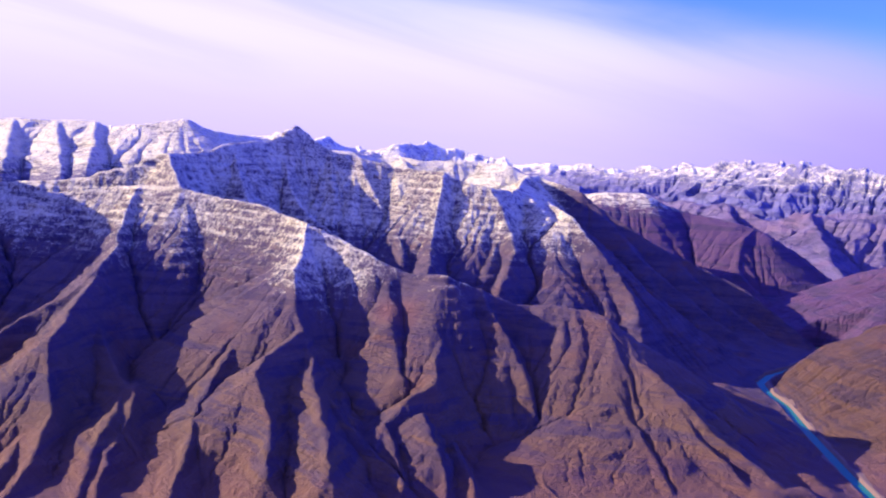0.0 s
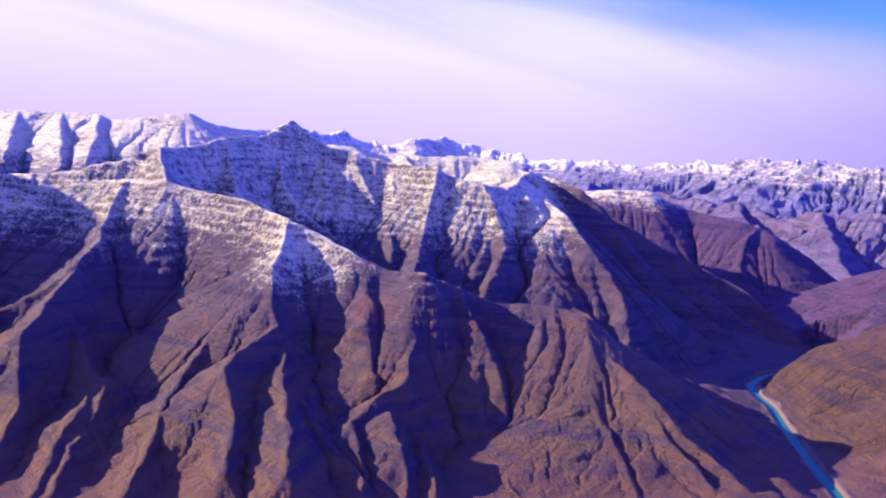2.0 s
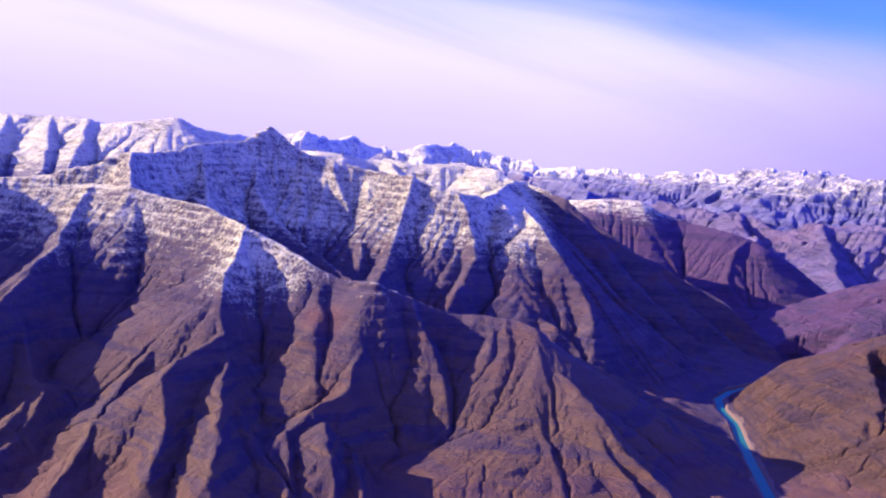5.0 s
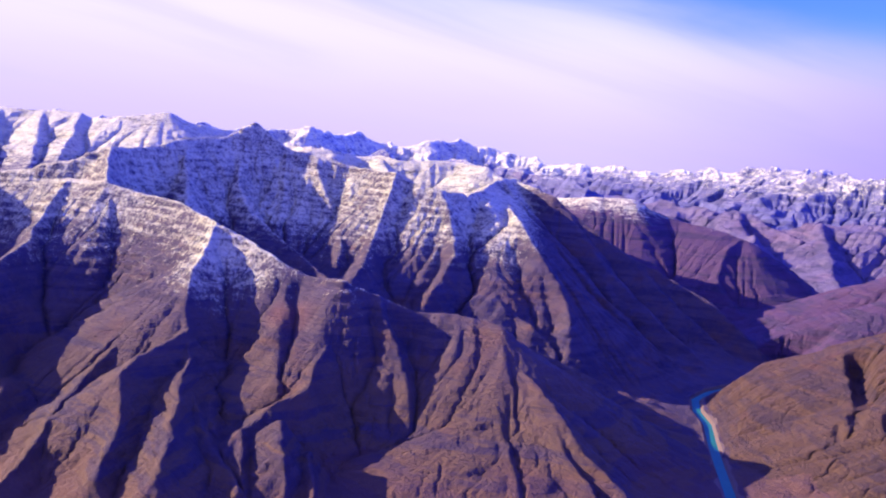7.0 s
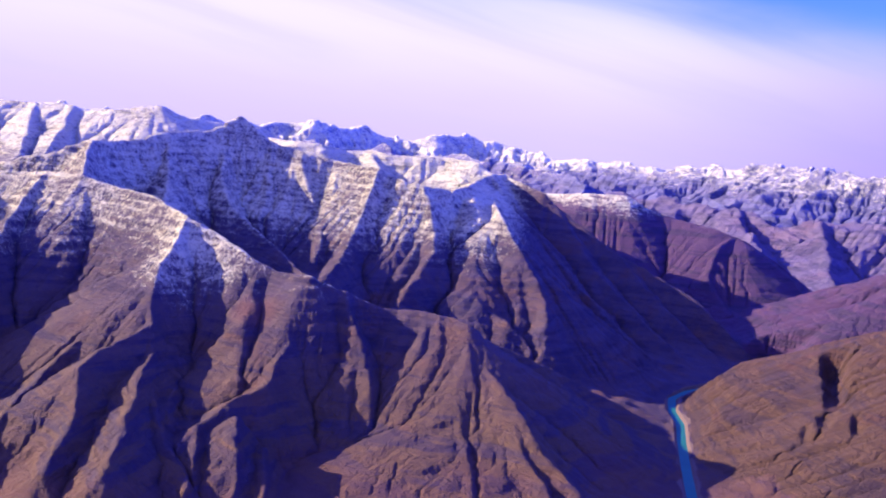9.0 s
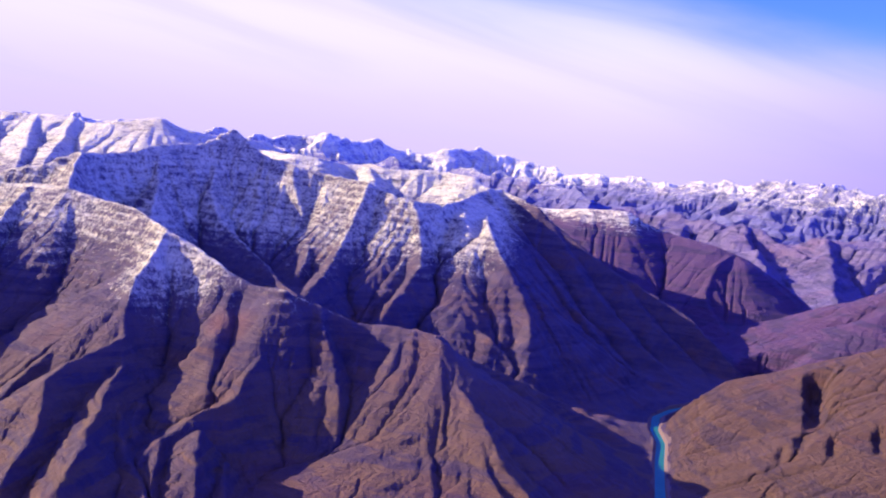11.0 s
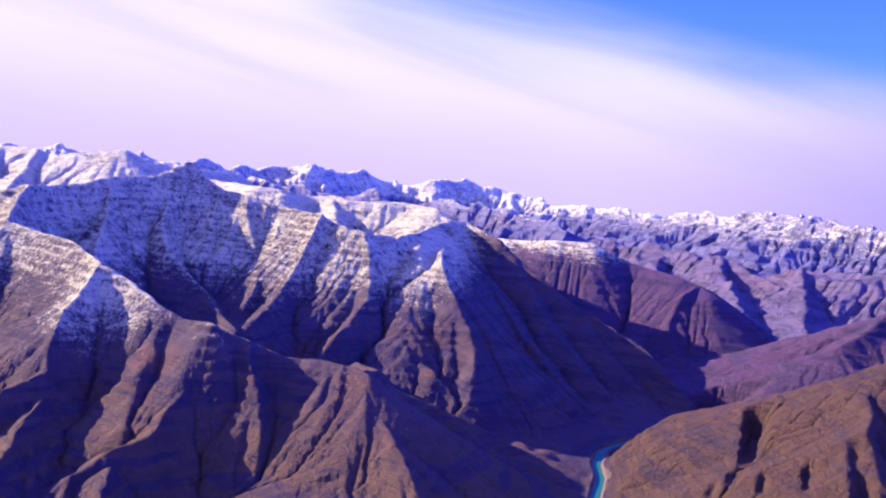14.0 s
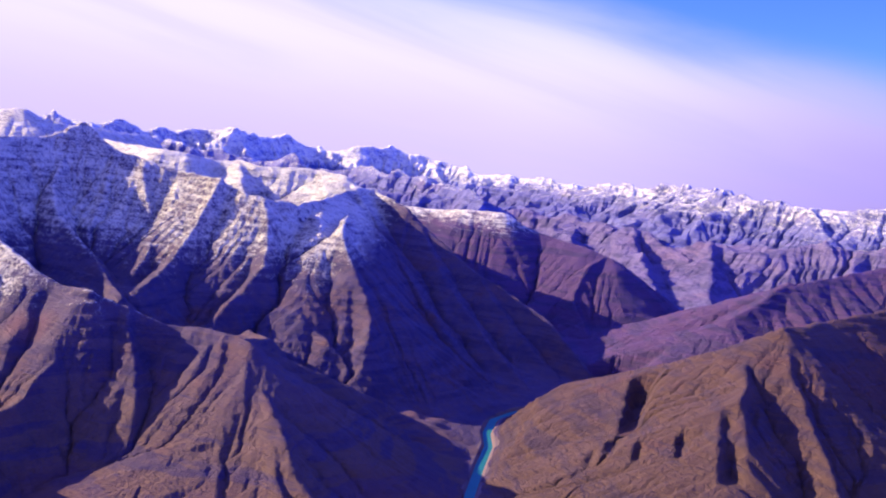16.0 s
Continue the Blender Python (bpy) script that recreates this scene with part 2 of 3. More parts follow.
ridge("massif", "buttress", 0.85, 0.66, 40, 0.12, 12, 4, (30, 911, 149), (28, 870, 114), (22, 820, 83))
ridge("massif", "flank", 1.00, 0.85, 60, 0.15, 22, 5, (172, 1150, 145), (188, 1132, 130), (215, 1110, 113), (259, 1075, 84), (299, 1045, 69), (335, 1010, 52), (358, 965, 30), (372, 925, 10))
ridge("massif", "east_spur", 0.90, 0.52, 50, 0.30, 15, 5, (104, 1165, 158), (116, 1112, 134), (114, 1000, 134), (123, 885, 125), (144, 840, 100), (163, 795, 69), (168, 762, 54), (183, 735, 22))
ridge("massif", "east_spur", 0.95, 0.65, 40, 0.40, 12, 4, (115, 885, 123), (114, 850, 97), (112, 800, 68), (120, 775, 57), (139, 752, 51), (157, 742, 38))
ridge("massif", "face_spur", 1.20, 0.78, 40, 0.20, 15, 2, (-243, 822, 164), (-224, 785, 156), (-209, 745, 146), (-195, 717, 137), (-164, 705, 132), (-131, 688, 130), (-107, 668, 124), (-91, 650, 121))
ridge("massif", "face_spur", 0.85, 0.58, 50, 0.42, 14, 4, (-91, 650, 121), (-88, 627, 108), (-90, 603, 93), (-85, 575, 74), (-73, 545, 54), (-58, 512, 40), (-38, 470, 27), (-10, 430, 15))
ridge("massif", "face_spur", 0.95, 1.05, 50, 0.10, 14, 4, (-91, 650, 121), (-116, 640, 101), (-128, 632, 90), (-142, 618, 72), (-153, 585, 46), (-158, 553, 29), (-170, 515, 10))
ridge("massif", "rib", 0.85, 0.55, 40, 0.25, 11, 3, (-94, 604, 90), (-110, 570, 60), (-126, 552, 47), (-148, 520, 26), (-165, 490, 15), (-175, 450, 8))
ridge("massif", "rib", 0.75, 0.42, 30, 0.12, 8, 4, (-80, 555, 62), (-92, 520, 53), (-94, 499, 48), (-80, 465, 34), (-72, 420, 20))
ridge("massif", "rib", 0.75, 0.42, 30, 0.12, 8, 4, (-69, 535, 50), (-62, 495, 41), (-50, 455, 33), (-42, 415, 22))
ridge("massif", "rib", 0.75, 0.42, 30, 0.12, 8, 4, (-120, 545, 50), (-122, 500, 33), (-116, 440, 19), (-112, 400, 12))
ridge("massif", "shoulder", 0.85, 1.00, 30, 0.10, 12, 3, (-91, 650, 121), (-66, 640, 111), (-40, 624, 101), (-17, 615, 93), (7, 600, 95))
ridge("massif", "shoulder", 0.28, 1.30, 14, 0.0, 12, 0.6, (-30, 618, 94), (-30, 595, 79), (-27, 572, 65), (-21, 548, 52), (-17, 530, 43))
ridge("massif", "crag", 0.80, 0.48, 45, 0.55, 13, 3, (7, 600, 95), (4, 580, 76), (4, 560, 60), (3, 520, 44), (-11, 500, 38), (-24, 480, 29), (-28, 440, 16))
ridge("massif", "crag", 1.70, 0.55, 28, 0.40, 9, 3, (7, 600, 95), (25, 604, 89), (55, 606, 79), (68, 606, 79))
# unseen ridge behind the crag, added to keep the valley floor in shade
ridge("massif", "shade_saddle", 0.80, 0.55, 40, 0.30, 12, 3, (80, 606, 78), (95, 650, 66), (100, 700, 58), (75, 745, 54))
ridge("massif", "crag", 0.88, 0.70, 30, -0.20, 9, 1.5, (68, 606, 79), (76, 606, 79), (95, 600, 78), (107, 590, 76), (117, 570, 58), (134, 545, 50), (150, 510, 33), (162, 490, 23), (176, 465, 14))
ridge("massif", "rib", 1.00, 0.65, 30, 0.40, 9, 2, (31, 603, 86), (45, 574, 65), (57, 543, 41))
for k, (x0, y0, z0) in enumerate(((80, 605, 79), (89, 601, 78), (98, 597, 77), (106, 590, 75), (115, 572, 60), (128, 552, 51))):  # the flutes of the lit face
    out = x0 + (x0 - 70) * 0.55
    ridge("massif", "rib", 0.78, 0.56, 30, 0.35, 7, 1.4, (x0, y0, z0), (x0 * 0.75 + out * 0.25 + 1, y0 - 22, z0 * 0.84 - 2), (x0 * 0.5 + out * 0.5 + 2, y0 - 52, z0 * 0.55 - 1), (out + 2, y0 - 90, z0 * 0.30 - 3), (out + 8, 462, 10))
ridge("massif", "west_spur", 0.90, 0.55, 50, 0.35, 15, 4, (-236, 735, 138), (-233, 702, 121), (-222, 650, 98), (-216, 603, 88), (-230, 580, 72), (-247, 560, 60), (-262, 525, 45), (-280, 480, 27))
ridge("massif", "west_spur", 0.85, 0.60, 40, 0.40, 11, 3, (-214, 590, 83), (-212, 550, 66), (-211, 513, 58), (-203, 492, 43), (-190, 465, 28), (-185, 420, 12))
ridge("massif", "west_spur", 0.85, 0.65, 40, 0.40, 11, 3, (-198, 560, 56), (-182, 530, 42), (-165, 508, 33), (-166, 470, 18), (-160, 420, 10))
ridge("massif", "apron", 0.36, 0.36, 30, 0.60, 8, 2.0, (96, 592, 66), (108, 545, 40), (116, 500, 24), (124, 455, 9))
ridge("massif", "apron", 0.35, 0.35, 30, 0.40, 12, 2, (110, 592, 60), (136, 548, 40), (154, 510, 24))
for line in (((-24, 480, 29), (-17, 462, 26), (-12, 440, 16), (-6, 412, 5)), ((-4, 482, 36), (3, 462, 29), (8, 440, 14), (14, 415, 5)), ((14, 476, 23), (20, 452, 16), (26, 425, 8))):  # worn towers below the crag
    ridge("massif", "toe", 0.90, 0.60, 14, 0.50, 6, 2.5, *line)
for k in range(8):  # badland ribs below the face
    bx = -94 + 8.2 * k + 2.5 * math.sin(k * 2.7)
    ridge("massif", "toe", 0.90, 0.50, 12, 0.25, 4, 2.0, (bx - 2, 488, 27 + 3 * math.sin(k * 1.9)), (bx, 470, 22 + 3 * math.sin(k * 1.9)), (bx + 3, 440, 10), (bx + 5, 405, 3))
for k in range(14):  # low fluted toes along the foot of the crag
    tx = 8 + 11.8 * k + 6 * math.sin(k * 2.3)
    ridge("massif", "toe", 0.75, 0.62, 12, 0.55, 5, 1.5, (tx - 8, 515 + 8 * math.sin(k * 1.7), 8 + 3 * math.sin(k * 3.1)), (tx + 4 * math.sin(k), 474, 8 + 3 * math.sin(k * 5.3)), (tx + 5, 440, 6), (tx + 7, 400, 3))
for k in range(11):  # and along the foot of the spurs to the west
    tx = -225 + 19 * k + 7 * math.sin(k * 2.9)
    ridge("massif", "toe", 0.70, 0.42, 14, 0.15, 5, 2.5, (tx - 8, 520 + 9 * math.sin(k * 1.3), 31 + 6 * math.sin(k * 2.1)), (tx + 3 * math.sin(k * 7), 462, 22 + 4 * math.sin(k * 4.7)), (tx + 6, 428, 14), (tx + 8, 390, 6))
ridge("massif", "west_face", 0.80, 0.66, 40, 0.10, 12, 2, (-430, 700, 92), (-380, 722, 108), (-345, 730, 118), (-309, 736, 125), (-272, 740, 132), (-238, 738, 137), (-195, 717, 137))
# unseen spur west of the view, added and heightened to shade the west face
ridge("massif", "west_spur", 0.80, 0.60, 40, 0.20, 12, 2, (-520, 765, 130), (-470, 790, 186), (-450, 742, 190), (-432, 700, 184), (-412, 640, 146), (-398, 580, 110), (-405, 500, 72))
# the long shaded slopes of the gorge
ridge("massif", "gorge_rib", 0.50, 0.46, 60, 0.30, 20, 2, (106, 1150, 158), (160, 1060, 104), (205, 960, 60), (246, 880, 28), (280, 815, 4))
ridge("massif", "gorge_rib", 0.50, 0.46, 60, 0.30, 20, 2, (188, 1132, 127), (226, 1030, 73), (272, 940, 33), (312, 860, 4))
ridge("massif", "gorge_rib", 0.50, 0.46, 60, 0.30, 20, 2, (259, 1075, 84), (300, 985, 40), (340, 910, 9))
ridge("massif", "gorge_rib", 0.50, 0.46, 60, 0.30, 18, 2, (123, 885, 122), (170, 850, 78), (215, 810, 38), (256, 775, 5))
ridge("massif", "gorge_rib", 0.45, 0.42, 60, 0.20, 16, 2, (95, 650, 64), (150, 668, 42), (205, 688, 17), (250, 700, 2))
ridge("snow_peak", "summit", 0.42, 0.48, 90, 0.15, 40, 2, (-900, 1210, 180), (-674, 1230, 187), (-565, 1240, 196), (-521, 1245, 196), (-470, 1250, 199), (-440, 1245, 191), (-397, 1243, 198), (-342, 1258, 208), (-312, 1275, 194), (-286, 1330, 192), (-262, 1500, 190))
ridge("snow_peak", "spur", 0.42, 0.48, 60, 0.30, 26, 2, (-560, 1240, 196), (-525, 1140, 165), (-480, 1030, 134))
ridge("snow_peak", "spur", 0.42, 0.48, 60, 0.30, 26, 2, (-510, 1245, 197), (-462, 1140, 164), (-417, 1030, 131))
ridge("snow_peak", "spur", 0.42, 0.48, 60, 0.30, 26, 2, (-460, 1250, 198), (-425, 1150, 166), (-398, 1050, 136))
ridge("snow_dome", "summit", 0.45, 0.55, 60, 0.25, 40, 3, (-262, 1300, 180), (-184, 1250, 178), (-136, 1200, 176), (-111, 1204, 176), (-88, 1250, 170), (-57, 1260, 174), (-30, 1240, 170), (13, 1250, 173), (49, 1260, 173), (86, 1215, 170), (110, 1190, 158))
ridge("snow_dome", "spur", 0.40, 0.50, 40, 0.20, 30, 2, (-57, 1260, 174), (-42, 1200, 160), (-22, 1130, 140))
ridge("snow_dome", "spur", 0.40, 0.50, 40, 0.20, 30, 2, (49, 1260, 173), (60, 1210, 160), (72, 1160, 148))
ridge("red_peak", "summit", 0.30, 0.60, 45, 0.25, 40, 1.2, (140, 1440, 134), (204, 1428, 134), (252, 1404, 141), (300, 1398, 142), (338, 1391, 124), (372, 1375, 116), (420, 1330, 109), (446, 1312, 101), (458, 1318, 95), (508, 1325, 66), (562, 1330, 35))
ridge("red_peak", "spur", 0.75, 0.50, 50, 0.90, 17, 3, (440, 1315, 104), (412, 1270, 90), (388, 1215, 58), (392, 1130, 32), (396, 1065, 14))
ridge("red_peak", "spur", 0.60, 0.50, 50, 0.90, 24, 2, (308, 1396, 138), (320, 1350, 106), (335, 1290, 80))
ridge("red_peak", "spur", 1.10, 0.85, 50, 0.50, 24, 2, (446, 1312, 101), (456, 1270, 71), (464, 1220, 41), (469, 1185, 23))
ridge("red_peak", "spur", 0.55, 0.50, 50, 0.40, 24, 2, (211, 1424, 137), (235, 1360, 98), (261, 1290, 67), (281, 1260, 56))
ridge("purple_slope", "crest", 0.50, 0.42, 80, 0.20, 22, 4, (400, 1000, 20), (434, 1022, 36), (460, 1030, 51), (513, 1030, 76), (600, 1060, 114), (660, 1090, 126), (753, 1130, 147), (950, 1200, 170))
ridge("purple_slope", "spur", 0.50, 0.42, 60, 0.25, 18, 3, (600, 1060, 116), (518, 983, 79), (460, 935, 44), (420, 890, 18))
ridge("river_bluff", "crest", 0.58, 0.56, 70, 0.10, 18, 3, (286, 750, 8), (298, 765, 18), (313, 772, 21), (330, 766, 26), (354, 755, 39), (377, 745, 52), (423, 735, 77), (448, 715, 97), (462, 690, 110), (514, 740, 114), (597, 800, 127), (760, 860, 142))
ridge("river_bluff", "spur", 0.70, 0.55, 50, 0.80, 14, 3, (462, 690, 110), (453, 645, 88), (452, 595, 64), (450, 540, 41), (448, 470, 20))
ridge("river_bluff", "spur", 0.60, 0.48, 50, 0.30, 14, 3, (448, 715, 97), (425, 650, 84), (408, 603, 75), (398, 568, 65), (375, 525, 38), (352, 480, 14))
ridge("river_bluff", "spur", 0.55, 0.48, 40, 0.75, 14, 2, (392, 728, 70), (374, 695, 60), (360, 668, 50), (345, 632, 37), (330, 605, 27), (316, 570, 14))
ridge("river_bluff", "spur", 0.60, 0.45, 60, 0.30, 16, 3, (597, 800, 127), (590, 700, 102), (585, 600, 75), (580, 480, 40))
ridge("snowy_range", "peak", 0.60, 0.42, 160, 0.35, 60, 16, (-1500, 3000, 230), (-997, 3300, 228), (-870, 3500, 220), (-742, 3690, 240), (-631, 3690, 256), (-570, 4000, 240), (-494, 4313, 272), (-370, 4400, 232), (-213, 4400, 256), (-55, 4600, 278), (103, 4600, 250),
      (293, 4500, 226), (447, 4400, 204), (667, 4300, 207), (1022, 4200, 215), (1700, 4100, 218), (2500, 4000, 222))
ridge("jagged_range", "peak", 0.55, 0.40, 140, 0.35, 45, 10, (357, 3500, 152), (519, 3500, 192), (671, 3200, 190), (806, 3000, 224), (913, 2930, 230), (953, 2700, 224), (891, 2270, 217), (902, 2150, 206), (979, 2100, 210), (1105, 2000, 220), (1400, 1900, 220))
ridge("blue_range", "peak", 0.50, 0.36, 120, 0.25, 45, 20, (-1300, 2600, 175), (-700, 2700, 175), (-300, 2600, 178), (-47, 2500, 173), (74, 2400, 171), (208, 2200, 158), (294, 2000, 139))
ridge("bare_range", "peak", 0.55, 0.42, 100, 0.30, 34, 14, (433, 2500, 125), (543, 2300, 108), (626, 2100, 118), (712, 1834, 84), (730, 1700, 51))
ridge("bare_range", "peak", 0.55, 0.42, 100, 0.30, 34, 14, (730, 2300, 117), (774, 2000, 124), (882, 1850, 132), (1013, 1800, 141), (1300, 1700, 142))

ridge("bare_range", "spur", 0.45, 0.42, 60, 0.30, 30, 6, (626, 2100, 118), (603, 1900, 86), (585, 1700, 58), (572, 1540, 34), (560, 1440, 18))
ridge("bare_range", "spur", 0.45, 0.42, 60, 0.30, 30, 6, (774, 2000, 124), (712, 1760, 80), (664, 1590, 48), (640, 1470, 26))
ridge("bare_range", "spur", 0.45, 0.42, 60, 0.30, 30, 6, (543, 2300, 108), (490, 2050, 80), (470, 1820, 60), (475, 1620, 40))

RIVER = [(222, 300), (233, 440), (242, 524), (250, 588), (257, 640), (265, 690), (265, 725), (272, 765), (290, 796), (326, 834), (358, 874), (390, 925), (402, 985), (404, 1060), (425, 1140), (480, 1200), (560, 1245), (700, 1330), (800, 1500)]
# steep-sided clefts in the bluff: line, depth, half width
CLEFTS = [([(374, 706), (366, 684)], 6, 9), ([(370, 704), (361, 668), (353, 640), (347, 622)], 12, 6), ([(337, 612), (330, 592)], 7, 4), ([(400, 590), (393, 562), (387, 535)], 8, 6), ([(372, 585), (364, 562)], 5, 3), ([(322, 600), (318, 584)], 4, 2.5), ([(348, 592), (343, 574)], 5, 2.5), ([(420, 610), (412, 584)], 6, 3.5)]


def lattice(ix, iy, seed):
    h = (ix * 374761393 + iy * 668265263 + seed * 974634777) & 0xFFFFFFFF
    h = ((h ^ (h >> 13)) * 1274126177) & 0xFFFFFFFF
    return (h ^ (h >> 16)).astype(np.float64) * (2 * math.pi / 4294967296.0)


def grain(x, y, seed=0):
    """Gradient noise, about -0.7 to 0.7."""
    ix, iy = np.floor(x).astype(np.int64), np.floor(y).astype(np.int64)
    fx, fy = x - ix, y - iy
    u, v = fx * fx * fx * (fx * (fx * 6 - 15) + 10), fy * fy * fy * (fy * (fy * 6 - 15) + 10)

    def corner(dx, dy):
        a = lattice(ix + dx, iy + dy, seed)
        return np.cos(a) * (fx - dx) + np.sin(a) * (fy - dy)

    lo = corner(0, 0) * (1 - u) + corner(1, 0) * u
    hi = corner(0, 1) * (1 - u) + corner(1, 1) * u
    return lo * (1 - v) + hi * v


def layered(x, y, seed, octaves, gain=0.5):
    total, size = 0.0, 1.0
    for k in range(octaves):
        total = total + size * grain(x * 2 ** k, y * 2 ** k, seed + k)
        size *= gain
    return total


def distance_to_line(X, Y, line):
    best = np.full(X.shape, 1e9)
    for (ax, ay), (bx, by) in zip(line, line[1:]):
        dx, dy = bx - ax, by - ay
        t = np.clip(((X - ax) * dx + (Y - ay) * dy) / (dx * dx + dy * dy), 0, 1)
        best = np.minimum(best, np.hypot(X - ax - t * dx, Y - ay - t * dy))
    return best


def land(X, Y):
    """Height and group of every place, from the ridge lines."""
    far = np.clip((Y - 1400) / 800, 0, 1)
    reach = 1 + 3 * far
    WX = X + reach * (4.5 * layered(X / (38 * reach), Y / (38 * reach), 11, 3))
    WY = Y + reach * (4.5 * layered(X / (38 * reach), Y / (38 * reach), 21, 3))
    away = distance_to_line(X, Y, RIVER)
    Z = 1.2 + 0.13 * np.clip(away - 7, 0, 90) + 9.0 * np.abs(layered(X / 34, Y / 34, 5, 2)) * np.clip((away - 7) / 25, 0, 1)
    Z = np.minimum(Z, 16)
    hills = np.clip((away - 55) / 60, 0, 1) * np.clip((560 - Y) / 80, 0, 1)
    Z = Z * (1 - 0.6 * hills)
    kind = np.zeros(X.shape, dtype=np.int32)
    cap = 0.8 + 0.95 * np.clip(away - 6, 0, None) + 2.0 * np.clip(Y - 955, 0, None)
    bank = np.where(Y > 790, 0.8 + 0.9 * np.clip(away - 6, 0, None) + 2.0 * np.clip(Y - 955, 0, None), 500.0)
    course = np.array(RIVER)
    cap = np.where((X < np.interp(Y, course[:, 1], course[:, 0])) & (Y < 940), -99.0, cap)
    for number, (thing, part, top, foot, span, lee, flute, depth, line) in enumerate(RIDGES):
        along = 0.0
        for step, (a, b) in enumerate(zip(line, line[1:])):
            dx, dy = b.x - a.x, b.y - a.y
            length = math.hypot(dx, dy)
            far_reach = max(a.z, b.z) / (min(top, foot) * (1 - 0.25 * lee)) + 40
            r0, r1 = np.searchsorted(Y[:, 0], [min(a.y, b.y) - far_reach, max(a.y, b.y) + far_reach])
            band = slice(max(0, r0 - 1), r1 + 1)
            wx, wy, zb = WX[band], WY[band], Z[band]
            t = np.clip(((wx - a.x) * dx + (wy - a.y) * dy) / (length * length), 0, 1)
            ox, oy = wx - a.x - t * dx, wy - a.y - t * dy
            d = np.hypot(ox, oy)
            fall = foot * d + (top - foot) * span * (1 - np.exp(-d / span))
            east = ox / (d + 1.0)
            h = a.z + (b.z - a.z) * t - fall * (1 + lee * np.where(east > 0, 1.3 * east, 0.25 * east))
            near = np.nonzero(h + 0.7 * depth > zb)
            if len(near[0]):
                dn, oxn, oyn = d[near], ox[near], oy[near]
                run = along + t[near] * length
                side = np.sign(oxn * dy - oyn * dx)
                s = run / flute + 7.3 * number + side * 3.7
                # the flutes fan out from the ends of the crest
                s = s + np.arctan2(oxn * dx + oyn * dy, np.abs(oxn * dy - oyn * dx) + 1e-6) * (1.2 + dn / flute * 0.35)
                f = 2.4 * np.abs(grain(s, dn / (flute * 40) + number, 31 + number))
                f = f + 0.5 * 2.4 * np.abs(grain(s * 2.3, dn / (flute * 18), 77 + number))
                jag = run / (flute * 0.9) + 3.1 * number
                notch = np.clip(1 - dn / (flute * 1.1), 0, 1) * (grain(jag, jag * 0 + 0.4, 5) + 0.5 * grain(jag * 2.6, jag * 0 + 0.7, 6))
                hn = h[near] + 0.15 * depth - depth * f * (1 - np.exp(-dn / (flute * 0.8))) + 0.7 * depth * notch
                hn = np.minimum(hn, (cap if thing != "massif" else bank)[band][near])
                win = hn > zb[near]
                sel = (near[0][win], near[1][win])
                zb[sel] = hn[win]
                kind[band][sel] = 1 + number * 40 + step
            along += length
    crest, weight = 0.0, 1.0
    for k, size in enumerate((190, 92, 45, 22, 12)):
        fold = (1 - 1.9 * np.abs(grain(X / size + 0.3 * k, Y / size, 91 + k))) ** 2
        crest = crest + weight * fold * 0.52 ** k
        weight = np.clip(fold * 1.6, 0.15, 1)
    Z = Z + far * 27 * (crest - 0.85) * np.clip((Z - 5) / 60, 0, 1)
    for line, deep, wide in CLEFTS:
        gap = distance_to_line(X + 2.5 * layered(X / 9, Y / 9, 81, 1), Y, line)
        Z = Z - deep * np.clip(1.25 - gap / wide, 0, 1)
    return Z, kind, away


